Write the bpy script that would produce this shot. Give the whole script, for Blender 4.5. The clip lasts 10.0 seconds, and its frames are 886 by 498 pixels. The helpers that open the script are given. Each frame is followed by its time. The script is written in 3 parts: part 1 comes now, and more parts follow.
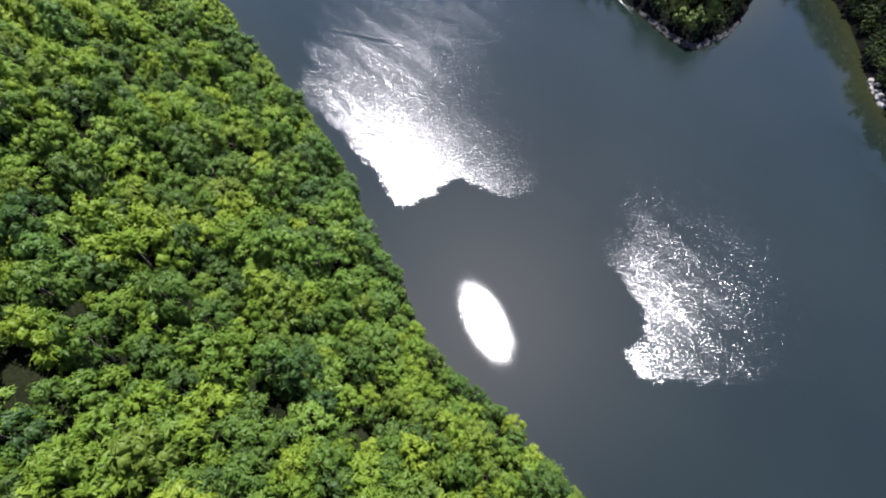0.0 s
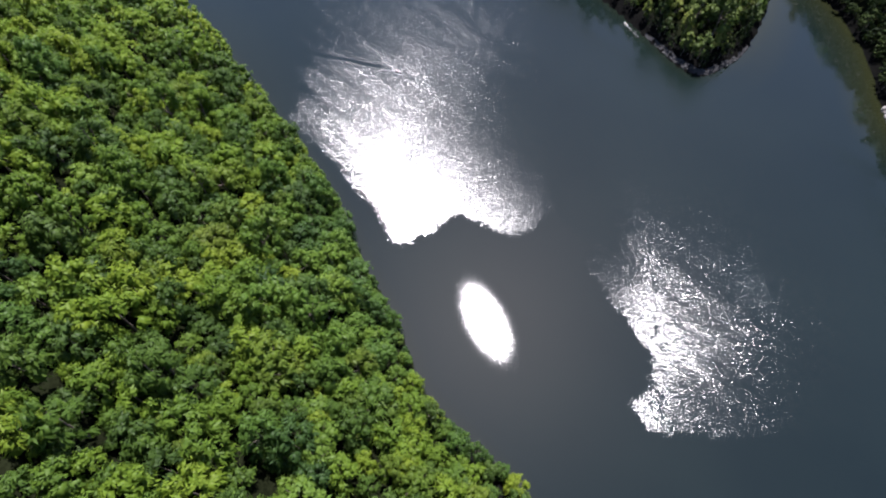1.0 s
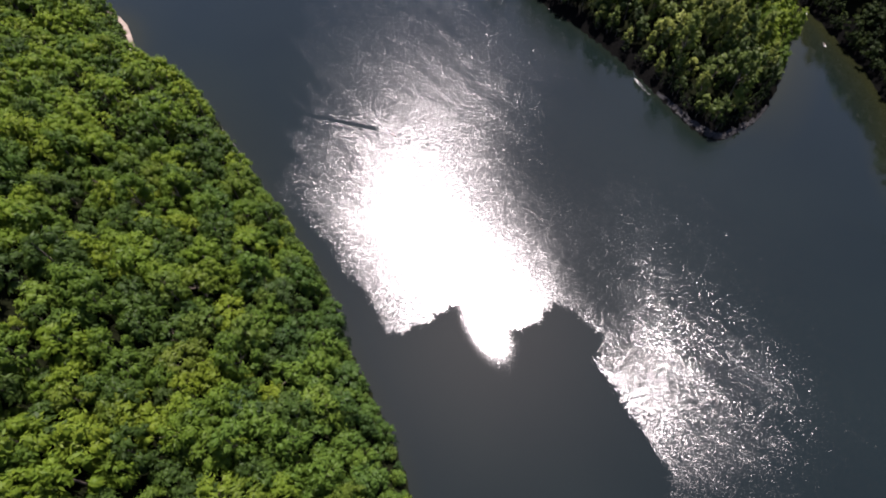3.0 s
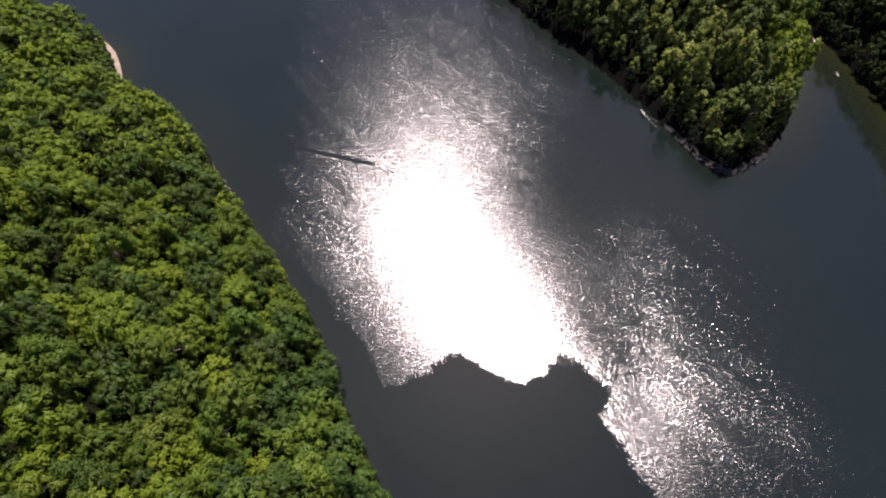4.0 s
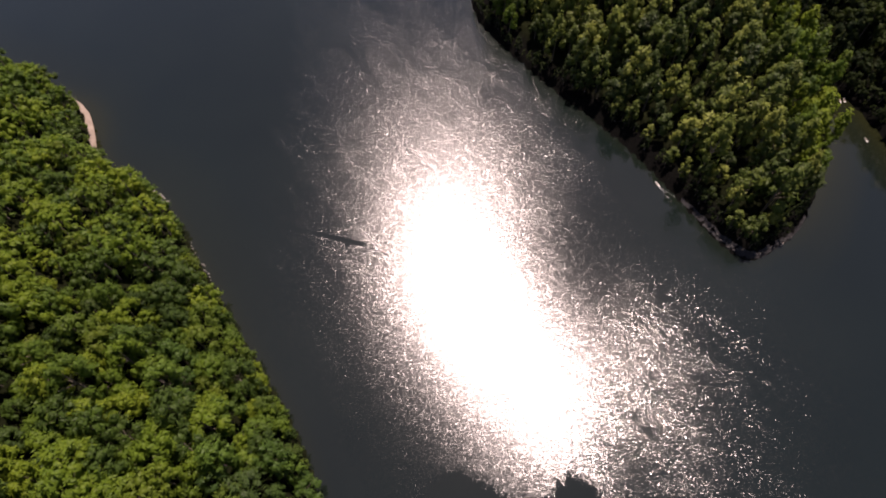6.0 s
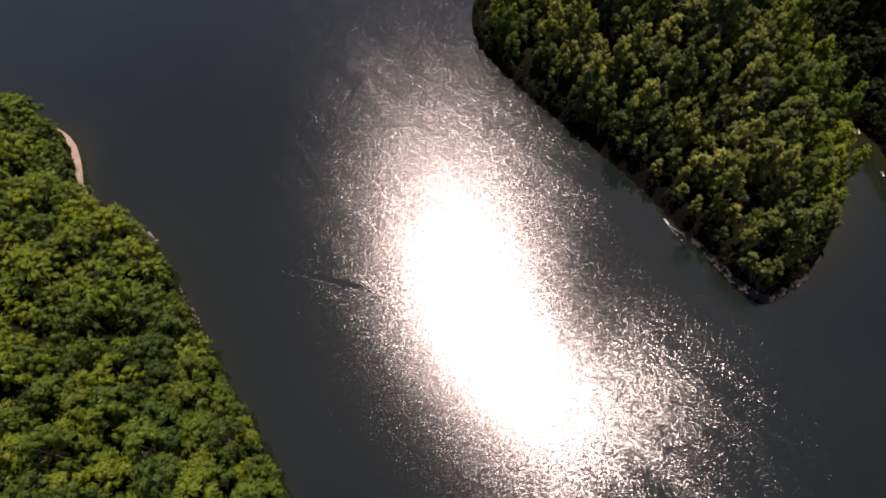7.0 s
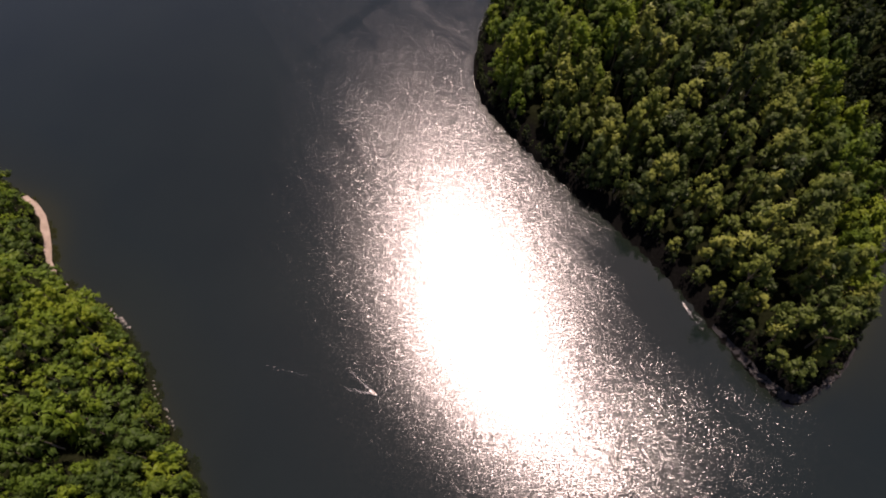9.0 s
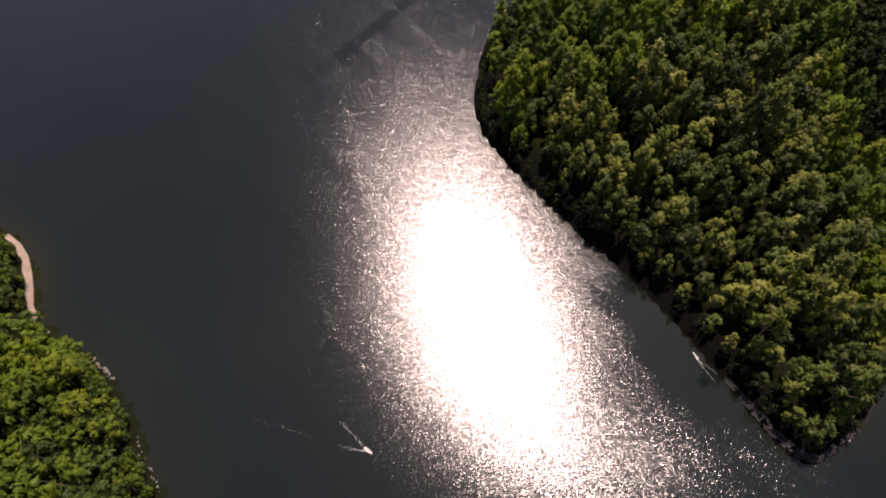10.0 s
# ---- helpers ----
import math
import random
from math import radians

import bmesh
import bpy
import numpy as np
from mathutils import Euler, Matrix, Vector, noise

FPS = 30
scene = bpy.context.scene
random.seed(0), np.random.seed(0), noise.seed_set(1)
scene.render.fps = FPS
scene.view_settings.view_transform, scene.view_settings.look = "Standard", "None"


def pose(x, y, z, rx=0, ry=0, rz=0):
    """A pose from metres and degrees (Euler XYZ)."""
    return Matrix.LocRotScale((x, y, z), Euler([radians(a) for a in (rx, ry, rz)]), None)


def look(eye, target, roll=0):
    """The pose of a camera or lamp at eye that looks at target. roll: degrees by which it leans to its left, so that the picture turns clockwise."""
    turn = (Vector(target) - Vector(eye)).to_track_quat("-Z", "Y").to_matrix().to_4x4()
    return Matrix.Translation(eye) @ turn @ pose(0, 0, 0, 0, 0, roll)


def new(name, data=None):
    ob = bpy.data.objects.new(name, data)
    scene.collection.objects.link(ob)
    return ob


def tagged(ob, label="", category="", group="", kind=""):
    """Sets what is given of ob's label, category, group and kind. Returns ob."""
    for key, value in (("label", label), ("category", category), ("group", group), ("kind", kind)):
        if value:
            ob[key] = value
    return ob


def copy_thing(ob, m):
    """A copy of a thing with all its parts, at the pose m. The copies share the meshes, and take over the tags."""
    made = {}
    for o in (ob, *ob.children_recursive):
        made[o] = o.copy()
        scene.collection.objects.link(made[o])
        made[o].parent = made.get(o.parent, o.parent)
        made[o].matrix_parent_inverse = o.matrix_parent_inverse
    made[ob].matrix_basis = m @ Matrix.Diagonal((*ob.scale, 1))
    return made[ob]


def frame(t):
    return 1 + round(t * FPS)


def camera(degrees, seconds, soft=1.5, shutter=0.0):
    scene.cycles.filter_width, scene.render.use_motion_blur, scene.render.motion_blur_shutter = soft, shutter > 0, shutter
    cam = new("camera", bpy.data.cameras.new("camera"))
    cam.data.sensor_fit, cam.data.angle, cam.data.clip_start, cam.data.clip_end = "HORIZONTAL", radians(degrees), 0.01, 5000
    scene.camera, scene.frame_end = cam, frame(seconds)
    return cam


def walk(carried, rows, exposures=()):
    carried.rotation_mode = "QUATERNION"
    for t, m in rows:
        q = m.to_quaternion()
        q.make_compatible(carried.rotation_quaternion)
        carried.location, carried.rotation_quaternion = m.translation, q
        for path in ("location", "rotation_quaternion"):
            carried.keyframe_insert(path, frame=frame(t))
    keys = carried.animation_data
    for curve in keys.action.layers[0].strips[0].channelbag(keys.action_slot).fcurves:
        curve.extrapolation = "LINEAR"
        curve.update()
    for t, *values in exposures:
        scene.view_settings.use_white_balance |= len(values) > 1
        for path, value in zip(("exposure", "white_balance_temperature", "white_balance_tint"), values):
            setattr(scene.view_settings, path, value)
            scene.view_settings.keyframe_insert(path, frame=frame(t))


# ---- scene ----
cam = camera(74.0, 10.0, soft=2.0)
TILT = -59.43
# seconds, eye x, y, z, then the small yaw, pitch and roll about the steady downward view
ROWS = [
    (0.0, 0.00, 0.00, 156.00, 0.00, 0.00, -0.00),
    (0.5, 0.00, 6.88, 156.01, -0.03, 0.02, 0.01),
    (1.0, 0.19, 14.32, 155.95, 0.01, -0.03, 0.03),
    (1.5, 0.29, 21.73, 156.09, -0.02, -0.00, 0.04),
    (2.0, 0.43, 29.33, 156.36, -0.05, -0.02, 0.00),
    (2.5, 0.63, 36.87, 156.53, -0.05, 0.00, -0.02),
    (4.0, 0.84, 59.81, 156.31, -0.09, 0.16, -0.04),
    (4.5, 1.07, 67.75, 156.45, -0.09, 0.17, -0.05),
    (5.0, 1.21, 75.85, 156.61, -0.10, 0.14, -0.11),
    (5.5, 1.43, 83.84, 156.68, -0.09, 0.15, -0.15),
    (7.0, 1.36, 105.50, 156.09, -0.09, 0.50, -0.13),
    (7.5, 1.64, 112.89, 156.14, -0.05, 0.50, -0.18),
    (8.0, 1.88, 120.27, 156.16, -0.01, 0.48, -0.22),
    (8.5, 1.95, 127.61, 156.07, 0.02, 0.52, -0.22),
    (9.0, 2.10, 135.16, 156.05, 0.04, 0.48, -0.25),
    (9.5, 2.21, 142.56, 155.99, 0.05, 0.54, -0.26),
    (10.0, 2.39, 150.00, 156.00, 0.07, 0.59, -0.32),
]
EXPOSURES = [(0.0, 2.14, 6030, 20), (0.5, 1.9, 6020, 20), (1.0, 1.74, 6050, 21), (1.5, 1.48, 6130, 22), (2.5, 1.38, 6350, 25), (4.0, 1.2, 6830, 29), (4.5, 1.12, 6980, 30), (5.5, 0.95, 7330, 33), (7.0, 0.82, 7700, 35), (10.0, 0.82, 7750, 37)]
walk(cam, [(t, pose(x, y, z, TILT) @ pose(0, 0, 0, 90 + pitch, roll, yaw)) for t, x, y, z, yaw, pitch, roll in ROWS], EXPOSURES)

# ---- light: high summer sun ahead of the camera, clear sky ----
SUN_UP, SUN_AZ = radians(66.2), radians(10.3)
SUN_WAY = Vector((math.sin(SUN_AZ) * math.cos(SUN_UP), math.cos(SUN_AZ) * math.cos(SUN_UP), math.sin(SUN_UP)))
world = bpy.data.worlds.new("sky")
scene.world = world
world.use_nodes = True
wn, wl = world.node_tree.nodes, world.node_tree.links
sky = wn.new("ShaderNodeTexSky")
sky.sky_type, sky.sun_disc, sky.sun_elevation, sky.sun_rotation = "NISHITA", False, SUN_UP, SUN_AZ
wn["Background"].inputs["Strength"].default_value = 0.072
wl.new(sky.outputs["Color"], wn["Background"].inputs["Color"])
sun_data = bpy.data.lights.new("sun", "SUN")
sun_data.energy, sun_data.angle, sun_data.color = 5.0, radians(0.53), (1.0, 0.96, 0.9)
sun = new("sun", sun_data)
sun.matrix_world = look(SUN_WAY * 900, (0, 0, 0))


# ---- materials ----
class Nodes:
    """A small builder for node materials."""

    def __init__(self, name):
        self.mat = bpy.data.materials.new(name)
        self.mat.use_nodes = True
        self.tree = self.mat.node_tree
        self.tree.nodes.clear()
        self.out = self.node("ShaderNodeOutputMaterial")

    def node(self, kind, ins=None, operation="", attribute_name="", blend_type="", distribution="", smooth=False, clamp=False):
        n = self.tree.nodes.new(kind)
        if operation:
            n.operation = operation
        if attribute_name:
            n.attribute_name = attribute_name
        if blend_type:
            n.data_type, n.blend_type = "RGBA", blend_type
        if distribution:
            n.distribution = distribution
        if smooth:
            n.interpolation_type = "SMOOTHSTEP"
        if clamp:
            n.use_clamp = True
        for key, value in (ins or {}).items():
            self.put(n.inputs[key], value)
        return n

    def put(self, socket, value):
        if isinstance(value, bpy.types.NodeSocket):
            self.tree.links.new(value, socket)
        else:
            socket.default_value = value

    def math(self, op, a, b=0.0, c=0.0, clamp=False):
        n = self.node("ShaderNodeMath", operation=op, clamp=clamp)
        for i, v in enumerate((a, b, c)):
            self.put(n.inputs[i], v)
        return n.outputs[0]

    def vec(self, op, a, b=(0, 0, 0)):
        n = self.node("ShaderNodeVectorMath", operation=op)
        self.put(n.inputs[0], a)
        self.put(n.inputs[1], b)
        return n.outputs[0]

    def noise(self, where, scale, detail=3.0, rough=0.5):
        return self.node("ShaderNodeTexNoise", {"Vector": where, "Scale": scale, "Detail": detail, "Roughness": rough})

    def ramp(self, fac, stops):
        n = self.node("ShaderNodeValToRGB", {"Fac": fac})
        els = n.color_ramp.elements
        while len(els) < len(stops):
            els.new(0.5)
        for e, (p, c) in zip(els, stops):
            e.position, e.color = p, (*c, 1.0)
        return n.outputs["Color"]

    def mix(self, fac, a, b, blend="MIX"):
        n = self.node("ShaderNodeMix", blend_type=blend)
        self.put(n.inputs["Factor"], fac)
        for key, v in (("A", a), ("B", b)):
            sock = [s for s in n.inputs if s.name == key and s.type == "RGBA"][0]
            self.put(sock, (*v, 1.0) if isinstance(v, tuple) else v)
        return [s for s in n.outputs if s.type == "RGBA"][0]

    def place(self):
        return self.node("ShaderNodeNewGeometry").outputs["Position"]

    def done(self, shader):
        self.tree.links.new(shader, self.out.inputs["Surface"])
        return self.mat


def plain(name, col_a, col_b, scale, rough=0.8, bump=0.0, metal=0.0, gloss=0.5):
    """A surface whose colour wanders between two tones at a coarse and a fine scale."""
    n = Nodes(name)
    p = n.node("ShaderNodeTexCoord").outputs["Object"]
    big, fine = n.noise(p, scale, 4.0), n.noise(p, scale * 9, 3.0)
    fac = n.math("MULTIPLY_ADD", fine.outputs["Fac"], 0.5, n.math("MULTIPLY", big.outputs["Fac"], 0.5))
    col = n.ramp(fac, [(0.35, col_a), (0.65, col_b)])
    ins = {"Base Color": col, "Roughness": rough, "Metallic": metal, "Specular IOR Level": gloss}
    if bump:
        ins["Normal"] = n.node("ShaderNodeBump", {"Strength": bump, "Distance": 0.15, "Height": fine.outputs["Fac"]}).outputs[0]
    return n.done(n.node("ShaderNodeBsdfPrincipled", ins).outputs[0])


def foliage(name, stops, through_leaf=0.3, spray_shift=0.2, gloss=0.12):
    """Leaves: a tone for each tree, smaller shifts from spray to spray, some light through the leaf."""
    n = Nodes(name)
    geo = n.node("ShaderNodeNewGeometry")
    tone = n.math("FRACT", n.math("ADD", n.node("ShaderNodeAttribute", attribute_name="tree_tone").outputs["Fac"],
                                  n.node("ShaderNodeObjectInfo").outputs["Random"]))
    patch = n.noise(geo.outputs["Position"], 0.03, 2.0).outputs["Fac"]
    odd = n.node("ShaderNodeMapRange", {"Value": n.math("FRACT", n.math("MULTIPLY", tone, 7.3)), "From Min": 0.8, "From Max": 0.95}).outputs[0]   # a few greyer trees
    tone = n.math("ADD", n.math("MULTIPLY", tone, 0.66), n.math("MULTIPLY", patch, 0.34))
    tone = n.math("ADD", tone, n.math("MULTIPLY", n.math("SUBTRACT", geo.outputs["Random Per Island"], 0.5), spray_shift), clamp=True)
    col = n.ramp(tone, stops)
    fine = n.noise(geo.outputs["Position"], 2.2, 2.0).outputs["Fac"]
    col = n.mix(n.math("MULTIPLY", odd, 0.45), col, (0.04, 0.055, 0.018))
    col = n.mix(n.math("MULTIPLY", fine, 0.24), col, (0.016, 0.03, 0.005))
    flat = n.node("ShaderNodeBsdfPrincipled", {"Base Color": col, "Roughness": 0.5, "Specular IOR Level": gloss})
    lit = n.node("ShaderNodeBsdfTranslucent", {"Color": n.mix(0.5, col, (0.11, 0.19, 0.022))})
    return n.done(n.node("ShaderNodeMixShader", {0: through_leaf, 1: flat.outputs[0], 2: lit.outputs[0]}).outputs[0])


def forest_floor():
    """Leaf litter and low growth, near black with the trees' shade put into the colour; past the planted stretch the
    sheet is green scrub.
    """
    n = Nodes("forest_floor")
    p = n.place()
    big, fine = n.noise(p, 0.25, 4.0).outputs["Fac"], n.noise(p, 2.2, 3.0).outputs["Fac"]
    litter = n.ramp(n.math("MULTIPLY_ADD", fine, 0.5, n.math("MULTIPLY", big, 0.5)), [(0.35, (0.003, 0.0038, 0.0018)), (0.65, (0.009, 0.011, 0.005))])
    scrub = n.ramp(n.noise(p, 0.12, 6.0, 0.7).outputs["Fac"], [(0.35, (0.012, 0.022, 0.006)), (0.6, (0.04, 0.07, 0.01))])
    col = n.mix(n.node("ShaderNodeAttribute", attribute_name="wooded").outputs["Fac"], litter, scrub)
    # near-black bank strip: shade painted into the ground colour, along with the wet
    shade_mud = n.math("MULTIPLY", n.node("ShaderNodeAttribute", attribute_name="shade_mud").outputs["Fac"], 0.85)
    col = n.mix(shade_mud, col, n.ramp(fine, [(0.3, (0.0014, 0.0013, 0.0016)), (0.7, (0.004, 0.0037, 0.0042))]))
    bump = n.node("ShaderNodeBump", {"Strength": 0.5, "Distance": 0.15, "Height": fine}).outputs[0]
    return n.done(n.node("ShaderNodeBsdfPrincipled", {"Base Color": col, "Roughness": 0.95, "Specular IOR Level": 0.0, "Normal": bump}).outputs[0])


def lake_water():
    """Murky lake water: dark below, a clear gloss above. The ripple attribute says where the wind roughens it."""
    n = Nodes("lake_water")
    p = n.place()
    streak = n.vec("MULTIPLY", n.node("ShaderNodeMapping", {"Vector": p, "Rotation": (0, 0, radians(49))}).outputs[0], (0.2, 1.0, 1.0))
    wind = n.noise(streak, 0.16, 4.0, 0.6).outputs["Fac"]
    edge = n.noise(p, 0.9, 4.0, 0.75).outputs["Fac"]
    mask = n.node("ShaderNodeAttribute", attribute_name="ripple").outputs["Fac"]
    mask = n.math("ADD", mask, n.math("MULTIPLY", n.math("SUBTRACT", edge, 0.5), 1.5))
    mask = n.math("ADD", mask, n.math("MULTIPLY", n.math("SUBTRACT", wind, 0.5), 1.6))
    mask = n.node("ShaderNodeMapRange", {"Value": mask, "From Min": 0.32, "From Max": 0.72}, smooth=True).outputs[0]
    # a boat has left a smooth slick across the gust
    def dot(way):
        return n.node("ShaderNodeVectorMath", {0: p, 1: way}, operation="DOT_PRODUCT").outputs["Value"]
    aside = n.math("ABSOLUTE", n.math("SUBTRACT", dot((0.262, 0.965, 0.0)), 173.6))
    along = n.math("ADD", dot((0.965, -0.262, 0.0)), 104.2)
    slick = n.node("ShaderNodeMapRange", {"Value": aside, "From Min": 0.9, "From Max": 0.35}).outputs[0]
    slick = n.math("MULTIPLY", slick, n.node("ShaderNodeMapRange", {"Value": along, "From Min": 0.0, "From Max": 8.0}).outputs[0])
    slick = n.math("MULTIPLY", slick, n.node("ShaderNodeMapRange", {"Value": along, "From Min": 33.5, "From Max": 32.5}).outputs[0])
    mask = n.math("MULTIPLY", mask, n.math("SUBTRACT", 1.0, n.math("MULTIPLY", slick, 0.9)))
    # wavelets: tilt of the surface from three sizes of ripple, steeper across the wind than along it
    squash = n.node("ShaderNodeMapping", {"Vector": p, "Rotation": (0, 0, radians(-15)), "Scale": (0.88, 1.12, 1.0)}).outputs[0]
    wavelet = n.node("ShaderNodeTexVoronoi", {"Vector": squash, "Scale": 5.6, "Randomness": 1.0}).outputs["Color"]
    facet = n.node("ShaderNodeTexVoronoi", {"Vector": n.vec("ADD", squash, (7.3, 2.1, 0.0)), "Scale": 8.1, "Randomness": 1.0}).outputs["Color"]
    swell = n.vec("SUBTRACT", n.noise(squash, 0.5, 2.0, 0.5).outputs["Color"], (0.5, 0.5, 0.5))
    waves = n.vec("ADD", n.vec("MULTIPLY", n.vec("SUBTRACT", wavelet, (0.5, 0.5, 0.5)), (0.33, 0.36, 0.0)),
                  n.vec("ADD", n.vec("MULTIPLY", n.vec("SUBTRACT", facet, (0.5, 0.5, 0.5)), (0.27, 0.3, 0.0)), n.vec("MULTIPLY", swell, (0.06, 0.06, 0.0))))
    gusty = n.math("MULTIPLY_ADD", wind, 1.05, 0.42)      # long streaks of stronger and weaker wind
    steep = n.math("MULTIPLY_ADD", n.math("MULTIPLY", n.math("MULTIPLY", mask, gusty), n.node("ShaderNodeAttribute", attribute_name="breeze").outputs["Fac"]), 0.35, 0.018)
    tilt = n.node("ShaderNodeVectorMath", operation="SCALE")
    # the wind veers along the lake, so the wavelets' long slopes swing round with it
    sizes = n.node("ShaderNodeCombineXYZ", {"X": n.node("ShaderNodeAttribute", attribute_name="short_slope").outputs["Fac"], "Y": n.node("ShaderNodeAttribute", attribute_name="long_slope").outputs["Fac"], "Z": 0.0})
    veer = n.node("ShaderNodeVectorRotate", {"Vector": n.vec("MULTIPLY", waves, sizes.outputs[0]), "Axis": (0.0, 0.0, 1.0), "Angle": n.node("ShaderNodeAttribute", attribute_name="veer").outputs["Fac"]})
    n.put(tilt.inputs[0], veer.outputs[0])
    lively = n.math("POWER", n.node("ShaderNodeSeparateColor", {"Color": wavelet}).outputs["Blue"], 2.0)   # a few wavelets stand much steeper
    n.put(tilt.inputs["Scale"], n.math("MULTIPLY", steep, n.math("MULTIPLY_ADD", lively, 0.5, 0.82)))
    normal = n.vec("NORMALIZE", n.vec("ADD", tilt.outputs[0], (0.0, 0.0, 1.0)))
    murk = n.ramp(n.noise(p, 0.018, 3.0).outputs["Fac"], [(0.35, (0.0027, 0.0054, 0.005)), (0.65, (0.0037, 0.0068, 0.006))])
    shallow = n.node("ShaderNodeAttribute", attribute_name="shallow").outputs["Fac"]
    murk = n.mix(n.math("MULTIPLY", shallow, 0.8), murk, (0.0095, 0.0105, 0.0036))
    body = n.node("ShaderNodeBsdfDiffuse", {"Color": murk})
    rough = n.math("MULTIPLY_ADD", n.math("MULTIPLY", mask, n.math("MULTIPLY_ADD", n.node("ShaderNodeAttribute", attribute_name="breeze").outputs["Fac"], 0.6, 0.4)), n.node("ShaderNodeAttribute", attribute_name="chop").outputs["Fac"], 0.095)
    along_wind = n.node("ShaderNodeCombineXYZ", {"X": 0.906, "Y": 0.423, "Z": 0.0}).outputs[0]
    gloss = n.node("ShaderNodeBsdfGlossy", {"Color": (1, 1, 1, 1), "Roughness": rough, "Normal": normal, "Anisotropy": 0.29, "Tangent": along_wind}, distribution="BECKMANN")
    fac = n.node("ShaderNodeFresnel", {"IOR": 1.4, "Normal": normal}).outputs[0]
    return n.done(n.node("ShaderNodeMixShader", {0: fac, 1: body.outputs[0], 2: gloss.outputs[0]}).outputs[0])


LEAF = foliage("broadleaf_foliage", [(0.12, (0.031, 0.056, 0.0155)), (0.36, (0.06, 0.108, 0.0165)), (0.6, (0.098, 0.158, 0.0155)), (0.86, (0.15, 0.2, 0.018))], 0.5, 0.16)
LEAF_DEEP = foliage("deep_green_foliage", [(0.12, (0.022, 0.045, 0.014)), (0.36, (0.04, 0.08, 0.016)), (0.6, (0.062, 0.115, 0.017)), (0.86, (0.1, 0.155, 0.02))], 0.42, 0.16)
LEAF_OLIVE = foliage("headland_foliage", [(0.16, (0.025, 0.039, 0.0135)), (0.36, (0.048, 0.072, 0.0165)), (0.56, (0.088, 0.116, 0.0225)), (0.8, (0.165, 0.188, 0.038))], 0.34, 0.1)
# leaves darkened to paint in the shade of far shore and bank
LEAF_SHADED = foliage("shade_painted_foliage", [(0.1, (0.006, 0.01, 0.006)), (0.5, (0.012, 0.018, 0.008)), (0.9, (0.024, 0.033, 0.01))], 0.2, 0.2, 0.03)
BARK = plain("bark", (0.05, 0.04, 0.03), (0.14, 0.11, 0.085), 3.0, 0.9, 0.4)
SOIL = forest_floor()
SAND = plain("sand", (0.12, 0.093, 0.07), (0.2, 0.16, 0.125), 0.6, 0.9, 0.3)
ROCK = plain("pale_rock", (0.05, 0.047, 0.042), (0.17, 0.16, 0.142), 0.8, 0.85, 0.6)
WET_ROCK = plain("grey_rock", (0.012, 0.012, 0.012), (0.035, 0.034, 0.034), 1.2, 0.75, 0.6, 0.0, 0.3)
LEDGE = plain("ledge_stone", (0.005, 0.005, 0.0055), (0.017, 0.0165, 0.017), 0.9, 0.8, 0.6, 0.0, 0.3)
HULL = plain("white_hull_paint", (0.3, 0.295, 0.28), (0.42, 0.415, 0.4), 1.5, 0.4)
BENCH = plain("bench_wood", (0.16, 0.11, 0.07), (0.28, 0.2, 0.13), 4.0, 0.7)
ENGINE = plain("engine_cover", (0.02, 0.02, 0.022), (0.04, 0.04, 0.045), 3.0, 0.4)
FOAM = plain("foam", (0.22, 0.22, 0.22), (0.42, 0.42, 0.42), 3.0, 0.9)
WATER = lake_water()

# ---- plan: shorelines, metres; x to the right of the flight, y along it ----
LEFT_SHORE = [(-4000, 700), (-420, 330), (-220, 290), (-165, 266), (-150, 258), (-137, 250), (-127, 243), (-121, 232), (-117, 221), (-107, 213),
              (-92, 205), (-79, 188), (-69, 173), (-54, 152), (-41, 135), (-33, 122), (-26, 104), (-15, 84), (-8, 68), (-6, 61),
              (7, 48), (17, 39), (22, 29), (34, 21), (50, -5), (75, -60), (90, -150), (100, -4000), (-4000, -4000)]
RIGHT_SHORE = [(4000, 900), (300, 470), (150, 420), (80, 388), (43, 368), (25, 354), (17, 332), (14, 312), (15, 294), (25, 278), (42, 255), (57, 238), (71, 219),
               (82, 199), (90, 185), (97, 180.8), (105, 185.8), (112, 190), (120, 200), (133, 222), (143, 250), (146, 259), (152, 246), (157, 229),
               (161, 215), (163, 191), (158, 166), (158, 152), (175, 100), (185, 0), (200, -4000), (4000, -4000)]


def smooth_line(pts, closed_ends=2):
    """The line with its corners cut once; the far ends are left as they are."""
    out = []
    for i, p in enumerate(pts):
        if i < closed_ends or i >= len(pts) - closed_ends - 1:
            out.append(p)
            continue
        a, b = pts[i - 1], pts[i + 1]
        out += [(p[0] * 0.75 + a[0] * 0.25, p[1] * 0.75 + a[1] * 0.25), (p[0] * 0.75 + b[0] * 0.25, p[1] * 0.75 + b[1] * 0.25)]
    return np.array(out, float)


LEFT, RIGHT = smooth_line(LEFT_SHORE), smooth_line(RIGHT_SHORE)


